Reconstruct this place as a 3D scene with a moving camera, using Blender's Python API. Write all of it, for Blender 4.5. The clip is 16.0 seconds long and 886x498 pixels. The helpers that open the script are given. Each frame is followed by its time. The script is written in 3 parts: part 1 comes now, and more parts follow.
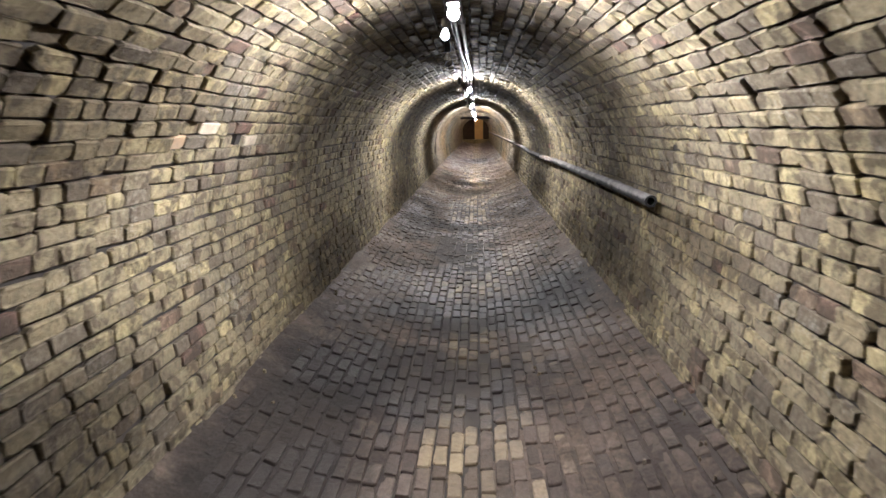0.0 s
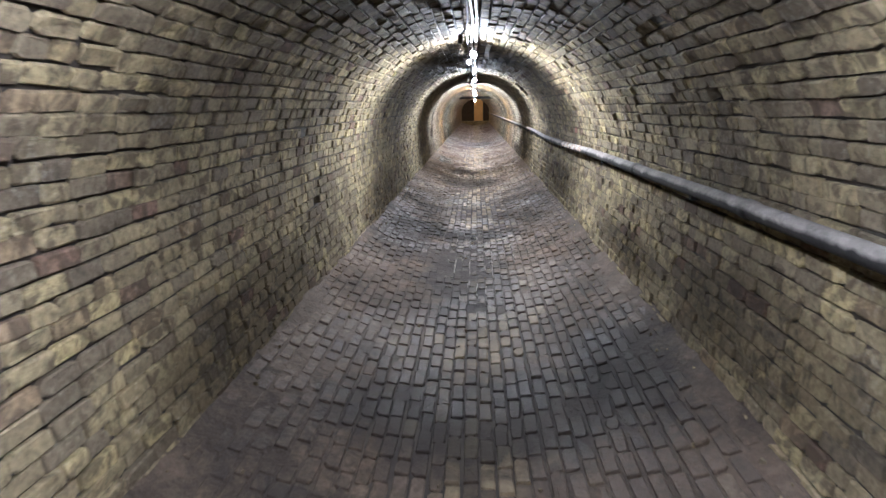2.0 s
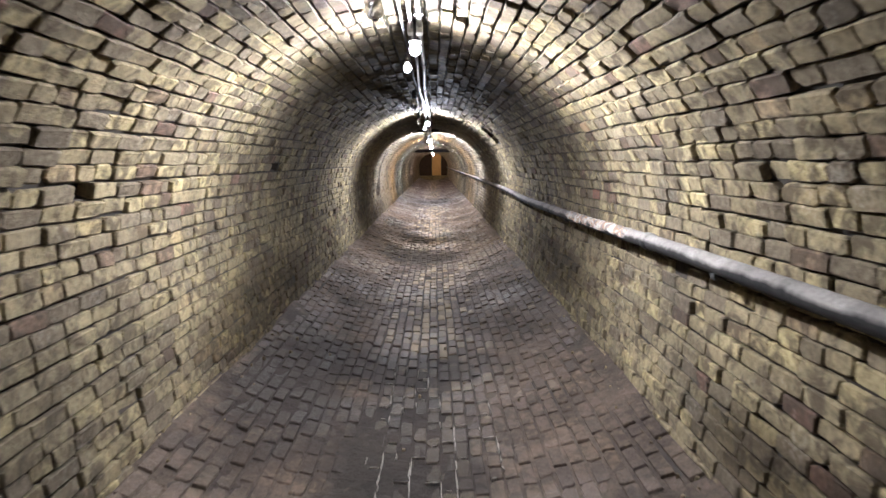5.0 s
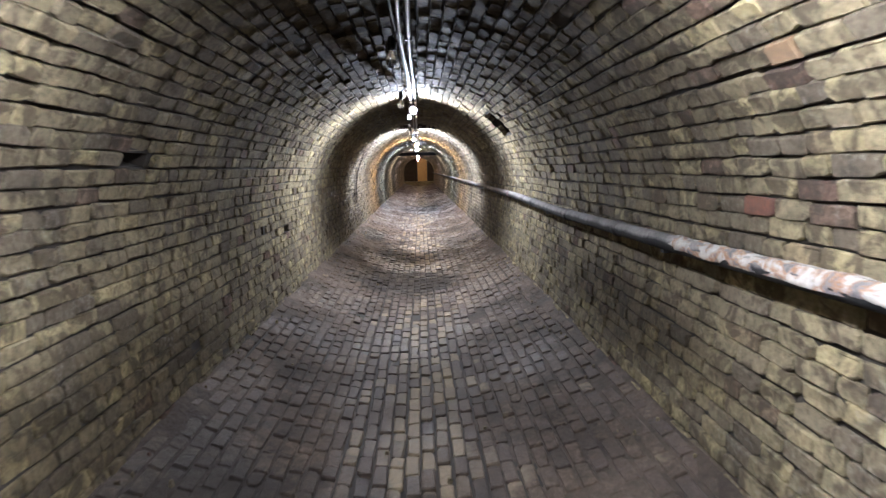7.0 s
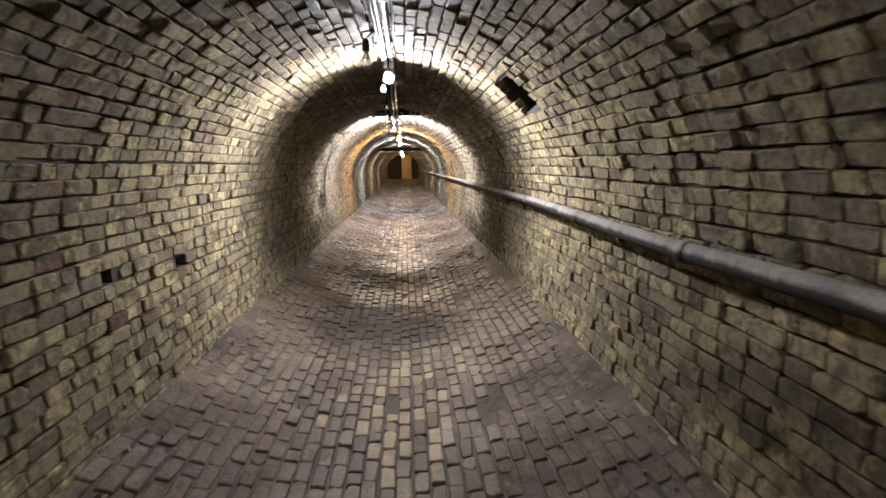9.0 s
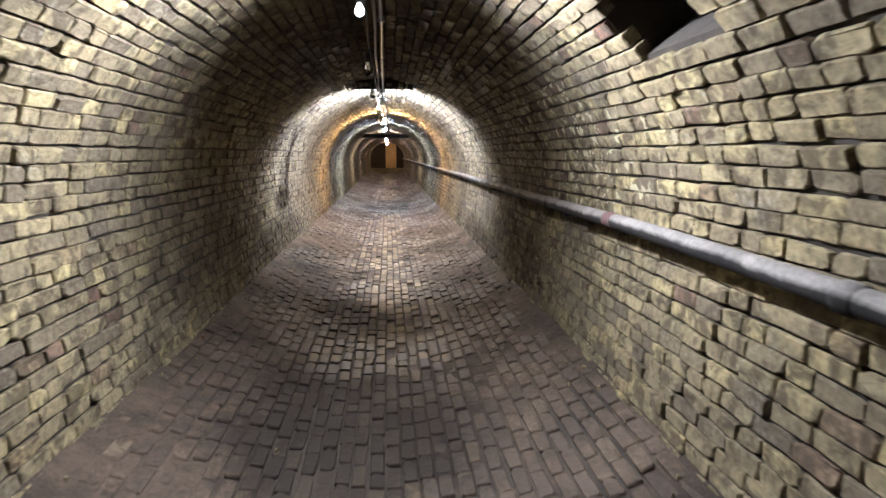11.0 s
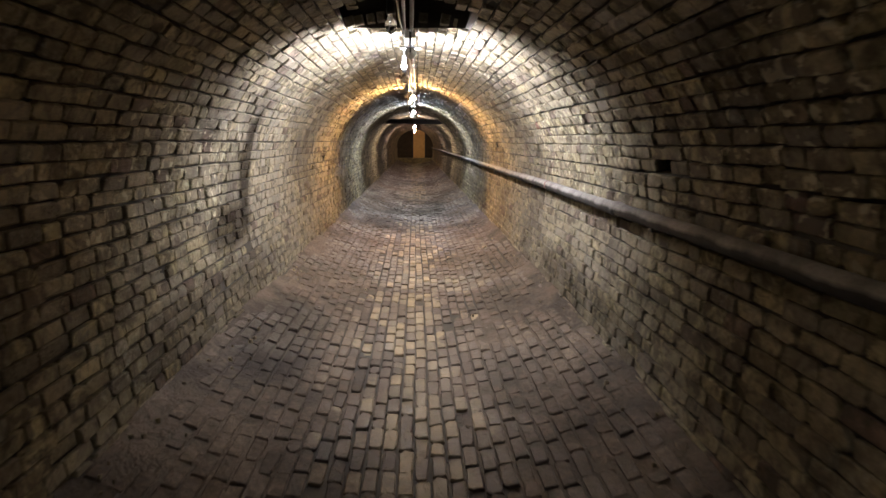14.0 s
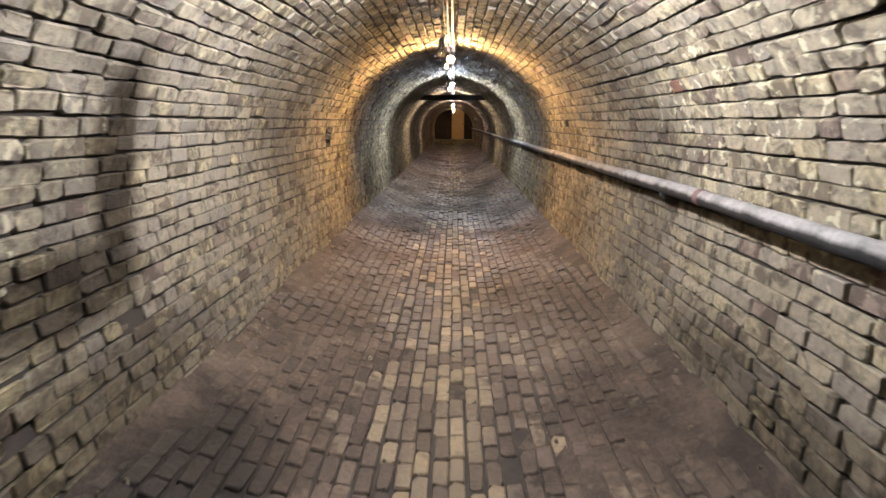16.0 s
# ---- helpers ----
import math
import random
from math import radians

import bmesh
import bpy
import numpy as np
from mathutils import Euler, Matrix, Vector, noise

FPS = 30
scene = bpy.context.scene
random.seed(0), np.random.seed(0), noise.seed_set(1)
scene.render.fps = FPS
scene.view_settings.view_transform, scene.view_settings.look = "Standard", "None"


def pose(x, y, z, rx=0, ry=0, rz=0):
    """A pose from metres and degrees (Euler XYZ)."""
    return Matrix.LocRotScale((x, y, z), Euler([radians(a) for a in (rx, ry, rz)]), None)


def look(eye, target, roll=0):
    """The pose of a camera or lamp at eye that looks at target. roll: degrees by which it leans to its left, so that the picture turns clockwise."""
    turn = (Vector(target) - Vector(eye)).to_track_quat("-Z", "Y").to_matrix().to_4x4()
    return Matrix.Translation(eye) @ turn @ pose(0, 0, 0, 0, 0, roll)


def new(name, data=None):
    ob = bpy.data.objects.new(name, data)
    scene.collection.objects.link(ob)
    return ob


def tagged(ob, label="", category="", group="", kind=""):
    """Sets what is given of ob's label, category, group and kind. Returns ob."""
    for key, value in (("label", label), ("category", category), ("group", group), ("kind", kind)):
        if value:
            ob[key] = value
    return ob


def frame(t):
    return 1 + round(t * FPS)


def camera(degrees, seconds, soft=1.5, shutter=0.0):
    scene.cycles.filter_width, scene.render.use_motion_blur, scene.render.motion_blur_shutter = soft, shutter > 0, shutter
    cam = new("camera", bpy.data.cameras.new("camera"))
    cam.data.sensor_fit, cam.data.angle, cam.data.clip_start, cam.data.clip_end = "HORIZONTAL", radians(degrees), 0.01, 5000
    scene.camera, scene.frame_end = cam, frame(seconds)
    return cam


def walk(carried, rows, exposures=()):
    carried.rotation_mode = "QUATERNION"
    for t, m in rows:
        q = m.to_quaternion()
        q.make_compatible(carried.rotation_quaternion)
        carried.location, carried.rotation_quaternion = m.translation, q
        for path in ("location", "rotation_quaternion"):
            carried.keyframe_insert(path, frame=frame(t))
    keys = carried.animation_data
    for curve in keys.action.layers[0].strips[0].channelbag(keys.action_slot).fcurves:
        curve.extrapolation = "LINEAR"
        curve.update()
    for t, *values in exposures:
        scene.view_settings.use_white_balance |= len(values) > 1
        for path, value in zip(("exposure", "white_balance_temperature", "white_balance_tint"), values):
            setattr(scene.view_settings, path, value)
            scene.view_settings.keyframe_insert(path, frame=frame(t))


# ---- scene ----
cam = camera(76.8, 16.0, shutter=0.4)
# the walk: seconds, eye, target, roll
PATH = [
    (0, (0.11, 2.277, 1.614), (-0.013, 4.226, 1.185), -1.0),
    (0.5, (0.097, 2.755, 1.62), (-0.035, 4.698, 1.163), -1.1),
    (1, (0.078, 3.235, 1.616), (-0.049, 5.173, 1.138), -1.1),
    (1.5, (0.09, 3.753, 1.606), (-0.036, 5.689, 1.118), -1.0),
    (2, (0.029, 4.244, 1.582), (-0.089, 6.179, 1.091), -1.0),
    (2.5, (0.053, 4.74, 1.589), (-0.06, 6.673, 1.087), -0.9),
    (3, (0.042, 5.241, 1.566), (-0.065, 7.174, 1.063), -0.8),
    (3.5, (0.098, 5.727, 1.565), (0.002, 7.66, 1.063), -0.8),
    (4, (0.136, 6.234, 1.595), (0.093, 8.195, 1.203), -0.7),
    (4.5, (0.109, 6.74, 1.565), (0.104, 8.715, 1.254), -0.8),
    (4.7, (0.106, 6.943, 1.547), (0.118, 8.918, 1.237), -0.6),
    (6.8, (0.057, 9.077, 1.451), (0.13, 11.056, 1.169), -1.0),
    (7, (0.067, 9.266, 1.44), (0.144, 11.244, 1.152), -1.0),
    (7.5, (0.076, 9.808, 1.445), (0.161, 11.785, 1.152), -1.0),
    (8, (0.08, 10.307, 1.451), (0.171, 12.283, 1.151), -1.1),
    (8.5, (0.114, 10.823, 1.442), (0.219, 12.797, 1.141), -1.1),
    (9, (0.112, 11.345, 1.423), (0.241, 13.318, 1.124), -1.1),
    (9.2, (0.121, 11.545, 1.403), (0.259, 13.516, 1.098), -1.0),
    (11.3, (0.071, 13.768, 1.431), (0.269, 15.728, 1.084), 0.3),
    (11.5, (0.080, 13.962, 1.413), (0.283, 15.919, 1.057), 0.4),
    (12, (0.082, 14.506, 1.436), (0.293, 16.461, 1.071), 0.4),
    (12.5, (0.065, 15.011, 1.452), (0.270, 16.966, 1.082), 0.4),
    (13, (0.080, 15.554, 1.473), (0.267, 17.510, 1.101), 0.4),
    (13.5, (0.041, 16.106, 1.464), (0.177, 18.066, 1.091), 0.4),
    (14, (0.045, 16.659, 1.468), (0.142, 18.620, 1.091), 0.4),
    (14.5, (-0.005, 17.228, 1.437), (0.033, 19.191, 1.057), 0.3),
    (15, (0.048, 17.805, 1.436), (0.033, 19.763, 1.027), 0.3),
    (15.5, (0.039, 18.320, 1.432), (0.008, 20.272, 0.998), 0.2),
    (16, (0.052, 18.833, 1.441), (0.015, 20.783, 0.998), 0.2),
]

EXPOSURES = [(0.0, 0.02, 5950, 11), (1.0, 0.0, 5900, 11), (1.7, 0.18, 5450, 10), (2.5, 0.32, 5650, 10), (3.0, 0.16, 6200, 10), (4.0, 0.14, 5950, 12), (4.7, 0.10, 5800, 13), (6.8, 0.06, 5450, 12), (7.6, 0.42, 5650, 11), (8.1, 0.06, 6650, 12), (9.2, 0.31, 6100, 13), (11.3, 0.02, 5750, 11), (12.5, 0.18, 5600, 11), (13.0, -0.50, 7400, 11), (13.5, -0.33, 6300, 12), (14.0, -0.33, 6300, 12), (14.5, -0.30, 6200, 13), (15.2, -0.40, 6200, 13), (16.0, -0.32, 6150, 12)]
walk(cam, [(t, look(e, g, r)) for t, e, g, r in PATH], EXPOSURES)

# ---- world: no daylight reaches the tunnel
world = bpy.data.worlds.new("world")
scene.world = world
world.use_nodes = True
world.node_tree.nodes["Background"].inputs[0].default_value = (0.01, 0.011, 0.013, 1)
world.node_tree.nodes["Background"].inputs[1].default_value = 0.1

# lamps along the crown: y, height of the bulb, colour, strength of the bulb, width of the shade behind it
# (a negative width: the lamp is turned about and shines down the tunnel)
LAMPS = [
    (-0.6, 2.09, (1.0, 0.95, 0.88), 14500, 1.0), (4.85, 2.09, (1.0, 0.95, 0.95), 13500, 0.72), (10.2, 2.09, (1.0, 0.95, 0.90), 14500, 0.76),
    (15.8, 2.09, (0.99, 0.97, 0.97), 13200, 1.1), (20.75, 2.07, (0.97, 0.97, 1.0), 31000, -1.0), (25.05, 2.09, (1.0, 0.60, 0.24), 16000, 1.2),
    (29.2, 2.09, (0.84, 0.92, 1.0), 15000, 1.2), (34.5, 2.09, (1.0, 0.82, 0.66), 11000, 1.2), (41.0, 2.09, (1.0, 0.78, 0.68), 8000, 1.2),
    # the bare lamp at y 54.2 is added to light the end door
    (47.3, 2.09, (1.0, 0.58, 0.40), 4200, 1.2), (54.2, 2.09, (1.0, 0.70, 0.40), 4000, 0.0),
]

# ---- plan
Y0, Y1 = -5.0, 56.0        # the two ends of the tunnel
HALF = 1.24                # half width at the springing
FOOT = 1.18                # half width at the floor
SPRING = 1.124             # height of the springing
CROWN = 2.25               # height of the crown
DISH = 0.27                # rise of the floor towards its edges


def floor_z(x):
    return DISH * (x / FOOT) ** 2


# ---- materials
def nodes_of(name):
    m = bpy.data.materials.new(name)
    m.use_nodes = True
    nt = m.node_tree
    return m, nt, nt.nodes["Principled BSDF"]


def add(nt, kind, **values):
    n = nt.nodes.new(kind)
    for k, v in values.items():
        n.inputs[k].default_value = v
    return n


def coords(nt, scale=(1, 1, 1)):
    geo = nt.nodes.new("ShaderNodeNewGeometry")
    mp = nt.nodes.new("ShaderNodeMapping")
    mp.inputs["Scale"].default_value = scale
    nt.links.new(geo.outputs["Position"], mp.inputs["Vector"])
    return mp.outputs["Vector"]


def noise_tex(nt, vec, scale, detail=4.0, rough=0.55, dist=0.0):
    n = nt.nodes.new("ShaderNodeTexNoise")
    n.inputs["Scale"].default_value = scale
    n.inputs["Detail"].default_value = detail
    n.inputs["Roughness"].default_value = rough
    n.inputs["Distortion"].default_value = dist
    nt.links.new(vec, n.inputs["Vector"])
    return n.outputs["Fac"]


def ramp(nt, fac, stops, interp="LINEAR"):
    r = nt.nodes.new("ShaderNodeValToRGB")
    e = r.color_ramp.elements
    r.color_ramp.interpolation = interp
    while len(e) < len(stops):
        e.new(0.5)
    for el, (p, c) in zip(e, stops):
        el.position = p
        el.color = (*c, 1) if len(c) == 3 else c
    nt.links.new(fac, r.inputs["Fac"])
    return r.outputs["Color"]


def grey(nt, fac, lo, hi, a=0.0, b=1.0):
    return ramp(nt, fac, [(lo, (a, a, a)), (hi, (b, b, b))])


def mix(nt, fac, a, b, mode="MIX"):
    m = nt.nodes.new("ShaderNodeMix")
    m.data_type, m.blend_type = "RGBA", mode
    for sock, v in ((m.inputs[0], fac), (m.inputs[6], a), (m.inputs[7], b)):
        if isinstance(v, (int, float)):
            sock.default_value = v
        elif isinstance(v, tuple):
            sock.default_value = (*v, 1)
        else:
            nt.links.new(v, sock)
    return m.outputs[2]


def math_node(nt, op, a, b):
    m = nt.nodes.new("ShaderNodeMath")
    m.operation = op
    for sock, v in ((m.inputs[0], a), (m.inputs[1], b)):
        if isinstance(v, (int, float)):
            sock.default_value = v
        else:
            nt.links.new(v, sock)
    return m.outputs[0]


def bump(nt, bsdf, height, strength=0.4, distance=0.004):
    b = nt.nodes.new("ShaderNodeBump")
    b.inputs["Strength"].default_value = strength
    b.inputs["Distance"].default_value = distance
    nt.links.new(height, b.inputs["Height"])
    nt.links.new(b.outputs["Normal"], bsdf.inputs["Normal"])


def blot(nt, centre, size, edge):
    """A blot of its own shape: 1 inside an ellipsoid with a ragged edge."""
    geo = nt.nodes.new("ShaderNodeNewGeometry")
    mp = nt.nodes.new("ShaderNodeMapping")
    mp.inputs["Location"].default_value = [-c / s for c, s in zip(centre, size)]
    mp.inputs["Scale"].default_value = [1 / s for s in size]
    nt.links.new(geo.outputs["Position"], mp.inputs["Vector"])
    ln = nt.nodes.new("ShaderNodeVectorMath")
    ln.operation = "LENGTH"
    nt.links.new(mp.outputs["Vector"], ln.inputs[0])
    return grey(nt, math_node(nt, "ADD", ln.outputs["Value"], math_node(nt, "MULTIPLY", math_node(nt, "SUBTRACT", edge, 0.5), 1.6)), 0.55, 1.05, 1.0, 0.0)


def brick_material(name, single, tones, soot=0.5, damp=0.06, rough=(0.7, 0.95), stains_shade=()):
    """Old stock brick. single: each brick is an object; else a loose island of a mesh."""
    m, nt, bsdf = nodes_of(name)
    if single:
        rnd = nt.nodes.new("ShaderNodeObjectInfo").outputs["Random"]
    else:
        rnd = nt.nodes.new("ShaderNodeNewGeometry").outputs["Random Per Island"]
    p = coords(nt)
    base = ramp(nt, rnd, tones)
    grain = noise_tex(nt, p, 42.0, 7.0, 0.68)
    patch = noise_tex(nt, p, 11.0, 6.0, 0.65, 0.6)
    mid = noise_tex(nt, p, 2.6, 5.0, 0.6, 0.5)
    big = noise_tex(nt, p, 0.75, 4.0, 0.55, 0.4)
    base = mix(nt, 0.7, base, ramp(nt, grain, [(0.28, (0.30, 0.29, 0.28)), (0.5, (0.85, 0.84, 0.83)), (0.72, (1.3, 1.28, 1.22))]), "MULTIPLY")
    # pale lime bloom on some faces
    bloom = grey(nt, math_node(nt, "ADD", math_node(nt, "MULTIPLY", grain, 0.5), math_node(nt, "MULTIPLY", mid, 0.5)), 0.56, 0.66)
    base = mix(nt, math_node(nt, "MULTIPLY", bloom, 0.5), base, (0.41, 0.39, 0.34))
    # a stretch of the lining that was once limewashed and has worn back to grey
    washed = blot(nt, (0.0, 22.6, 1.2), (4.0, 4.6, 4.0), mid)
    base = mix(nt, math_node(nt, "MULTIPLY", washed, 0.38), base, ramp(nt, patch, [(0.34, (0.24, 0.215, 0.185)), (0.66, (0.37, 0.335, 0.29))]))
    # grime: patches on single bricks and broader stains
    shift = math_node(nt, "ADD", patch, math_node(nt, "MULTIPLY", math_node(nt, "SUBTRACT", rnd, 0.5), 0.16))
    grime = grey(nt, shift, 0.47, 0.61)
    base = mix(nt, math_node(nt, "MULTIPLY", grime, 0.78), base, (0.066, 0.053, 0.040))
    stain = grey(nt, math_node(nt, "ADD", math_node(nt, "MULTIPLY", big, 0.62), math_node(nt, "MULTIPLY", mid, 0.38)), 0.47, 0.60)
    base = mix(nt, math_node(nt, "MULTIPLY", stain, soot), base, (0.048, 0.042, 0.036))
    # darker blots: stains, soot and shade painted into the bricks
    for centre, size, *strong in stains_shade:
        base = mix(nt, math_node(nt, "MULTIPLY", blot(nt, centre, size, math_node(nt, "MULTIPLY", math_node(nt, "ADD", mid, patch), 0.5)), strong[0] if strong else 0.62), base, (0.15, 0.13, 0.115), "MULTIPLY")
    chips = grey(nt, noise_tex(nt, p, 17.0, 3.0, 0.5, 0.3), 0.59, 0.62)
    for centre, size in FLAKES:
        base = mix(nt, math_node(nt, "MULTIPLY", math_node(nt, "MULTIPLY", chips, blot(nt, centre, size, mid)), 0.85), base, (0.47, 0.42, 0.29))
    nt.links.new(base, bsdf.inputs["Base Color"])
    r = mix(nt, grey(nt, mid, 0.38, 0.6), (rough[0],) * 3, (rough[1],) * 3)
    nt.links.new(r, bsdf.inputs["Roughness"])
    bsdf.inputs["Specular IOR Level"].default_value = damp
    bump(nt, bsdf, math_node(nt, "ADD", grain, math_node(nt, "MULTIPLY", patch, 1.6)), 0.9, 0.008)
    return m


STOCK = [(0.0, (0.150, 0.126, 0.092)), (0.12, (0.200, 0.168, 0.118)), (0.42, (0.290, 0.242, 0.148)), (0.66, (0.300, 0.254, 0.160)),
         (0.90, (0.47, 0.395, 0.215)), (0.97, (0.235, 0.170, 0.120)), (1.0, (0.190, 0.118, 0.090))]
PAVE = [(0.0, (0.060, 0.046, 0.038)), (0.35, (0.108, 0.083, 0.066)), (0.7, (0.152, 0.118, 0.092)), (0.88, (0.25, 0.20, 0.140)), (1.0, (0.33, 0.26, 0.17))]
# crown soot; the blots at y 18 and 28 colour in shade beyond lamps
CROWN_SOOT_SHADE = [((0.0, 8.0, 2.40), (1.08, 14.0, 0.75), 0.70), ((-0.1, 18.1, 2.40), (1.2, 2.2, 0.8), 0.3), ((0.0, 28.0, 2.40), (1.0, 3.0, 0.7))]
# wet soil; the patches at y 16.3 and 17.6 paint shade past a lamp
PATH_DIRT_SHADE = [((0.1, 6.9, 0.0), (1.0, 0.7, 0.6)), ((-0.8, 4.6, 0.1), (0.5, 2.6, 0.6)), ((-0.85, 10.9, 0.1), (0.55, 1.5, 0.6)), ((-0.9, 20.4, 0.1), (0.35, 1.0, 0.6)), ((0.1, 28.6, 0.0), (0.9, 2.4, 0.6)), ((-0.3, 17.6, 0.0), (0.45, 1.7, 0.5)), ((-0.1, 16.3, 0.0), (0.9, 1.2, 0.5)), ((-0.3, 5.6, 0.0), (1.1, 0.7, 0.6)), ((0.9, 7.2, 0.1), (0.4, 0.9, 0.5)), ((-0.05, 9.7, 0.0), (0.62, 2.1, 0.5)), ((-0.1, 11.2, 0.0), (0.7, 0.5, 0.6))]
# wall stains; the blot at y 17.2 is painted shade in an unlit stretch
STAINS_SHADE = [((-1.22, 20.93, 1.28), (0.5, 0.17, 0.55), 0.92), ((-1.22, 20.6, 0.88), (0.5, 0.55, 0.2), 0.85), ((1.22, 12.4, 0.62), (0.5, 1.3, 0.25)),
          ((-1.1, 4.1, 1.75), (0.5, 0.9, 0.42)), ((1.22, 8.6, 0.5), (0.6, 1.0, 0.2)), ((-1.2, 7.1, 0.45), (0.5, 1.3, 0.36)),
          ((-1.2, 11.4, 0.45), (0.5, 1.5, 0.42)), ((-1.2, 17.2, 0.9), (0.5, 0.9, 0.6), 0.35), ((-1.15, 20.2, 0.42), (0.5, 1.7, 0.3), 0.6), ((-1.2, 3.7, 0.6), (0.5, 0.8, 0.35), 0.45), ((1.15, 20.6, 0.42), (0.5, 1.6, 0.22), 0.5), ((1.2, 5.25, 0.98), (0.5, 0.85, 0.2), 0.6), ((1.2, 6.6, 0.6), (0.5, 1.2, 0.3), 0.5)]
# flaked lime left on the bricks: centre and half sizes
FLAKES = [((1.15, 17.4, 1.45), (0.8, 2.0, 0.62)), ((-1.2, 19.6, 1.3), (0.6, 1.2, 0.5)), ((1.2, 20.8, 1.4), (0.6, 1.5, 0.5))]
MAT_WALL_ONE = brick_material("wall_brick_one", True, STOCK, stains_shade=STAINS_SHADE)
MAT_WALL = brick_material("wall_brick", False, STOCK, stains_shade=STAINS_SHADE)
MAT_VAULT = brick_material("vault_brick", False, STOCK, soot=0.5, stains_shade=CROWN_SOOT_SHADE + STAINS_SHADE)


def film_colour(nt, p):
    """Dust and trodden dirt, the same on the bricks and between them."""
    return ramp(nt, noise_tex(nt, p, 1.7, 6.0, 0.62, 0.4), [(0.34, (0.040, 0.031, 0.025)), (0.5, (0.085, 0.065, 0.050)), (0.66, (0.140, 0.108, 0.082))])


def soil_and_shade(nt, base, p):
    """Patches of wet dark soil on the floor, and of shade painted past a lamp."""
    ragged = math_node(nt, "MULTIPLY", math_node(nt, "ADD", noise_tex(nt, p, 2.1, 5.0, 0.6, 0.5), noise_tex(nt, p, 9.0, 6.0, 0.66, 0.7)), 0.5)
    for centre, size in PATH_DIRT_SHADE:
        base = mix(nt, math_node(nt, "MULTIPLY", blot(nt, centre, size, ragged), 0.85), base, (0.016, 0.0135, 0.012))
    return base


def paving_material(name, single):
    """Worn paving bricks under a broken film of dirt."""
    m, nt, bsdf = nodes_of(name)
    if single:
        rnd = nt.nodes.new("ShaderNodeObjectInfo").outputs["Random"]
    else:
        rnd = nt.nodes.new("ShaderNodeNewGeometry").outputs["Random Per Island"]
    p = coords(nt)
    grain, patch, mid = noise_tex(nt, p, 45.0, 7.0, 0.68), noise_tex(nt, p, 9.0, 6.0, 0.66, 0.7), noise_tex(nt, p, 2.1, 5.0, 0.6, 0.5)
    base = mix(nt, 0.65, ramp(nt, rnd, PAVE), ramp(nt, grain, [(0.28, (0.32, 0.31, 0.30)), (0.5, (0.85, 0.84, 0.83)), (0.72, (1.3, 1.28, 1.22))]), "MULTIPLY")
    worn = blot(nt, (0.02, 25.0, 0.0), (0.52, 400.0, 3.0), mid)
    strip = blot(nt, (0.06, 25.0, 0.0), (0.24, 400.0, 3.0), mid)
    base = mix(nt, math_node(nt, "MULTIPLY", strip, grey(nt, rnd, 0.25, 0.9, 0.1, 0.65)), base, ramp(nt, patch, [(0.35, (0.20, 0.155, 0.095)), (0.65, (0.37, 0.295, 0.175))]))
    cover = math_node(nt, "ADD", math_node(nt, "ADD", math_node(nt, "MULTIPLY", patch, 0.55), math_node(nt, "MULTIPLY", mid, 0.55)), math_node(nt, "MULTIPLY", math_node(nt, "SUBTRACT", rnd, 0.5), 0.22))
    cover = math_node(nt, "SUBTRACT", cover, math_node(nt, "MULTIPLY", worn, 0.27))
    film = grey(nt, cover, 0.42, 0.58, 0.12, 0.97)
    scuffed = mix(nt, 0.7, film_colour(nt, p), ramp(nt, noise_tex(nt, p, 24.0, 7.0, 0.72, 0.8), [(0.34, (0.40, 0.38, 0.36)), (0.5, (0.95, 0.94, 0.92)), (0.64, (1.75, 1.68, 1.55))]), "MULTIPLY")
    base = mix(nt, film, base, scuffed)
    base = soil_and_shade(nt, base, p)
    nt.links.new(base, bsdf.inputs["Base Color"])
    damp = grey(nt, noise_tex(nt, p, 0.9, 4.0, 0.55, 0.3), 0.42, 0.58, 0.74, 0.46)
    nt.links.new(math_node(nt, "ADD", damp, math_node(nt, "MULTIPLY", film, 0.12)), bsdf.inputs["Roughness"])
    bsdf.inputs["Specular IOR Level"].default_value = 0.2
    bump(nt, bsdf, math_node(nt, "ADD", grain, math_node(nt, "MULTIPLY", patch, 1.8)), 0.9, 0.008)
    return m


MAT_FLOOR_ONE = paving_material("floor_brick_one", True)
MAT_FLOOR = paving_material("floor_brick", False)


def plain(name, c1, c2, scale=6.0, rough=0.8, metal=0.0, relief=0.4, fine=60.0):
    m, nt, bsdf = nodes_of(name)
    p = coords(nt)
    a, b = noise_tex(nt, p, scale, 5.0, 0.6), noise_tex(nt, p, fine, 5.0, 0.6)
    col = mix(nt, grey(nt, a, 0.38, 0.62), c1, c2)
    col = mix(nt, 0.4, col, ramp(nt, b, [(0.3, (0.5, 0.5, 0.5)), (0.7, (1.2, 1.2, 1.2))]), "MULTIPLY")
    nt.links.new(col, bsdf.inputs["Base Color"])
    nt.links.new(grey(nt, b, 0.3, 0.7, rough - 0.12, min(1.0, rough + 0.1)), bsdf.inputs["Roughness"])
    bsdf.inputs["Metallic"].default_value = metal
    bump(nt, bsdf, math_node(nt, "ADD", a, b), relief, 0.004)
    return m


MAT_MORTAR = plain("mortar", (0.048, 0.038, 0.029), (0.022, 0.018, 0.014), 5.0, 0.95)
MAT_DIRT, dnt, db = nodes_of("trodden_dirt")
dp = coords(dnt)
dg, dk = noise_tex(dnt, dp, 55.0, 6.0, 0.65), noise_tex(dnt, dp, 11.0, 5.0, 0.6, 0.5)
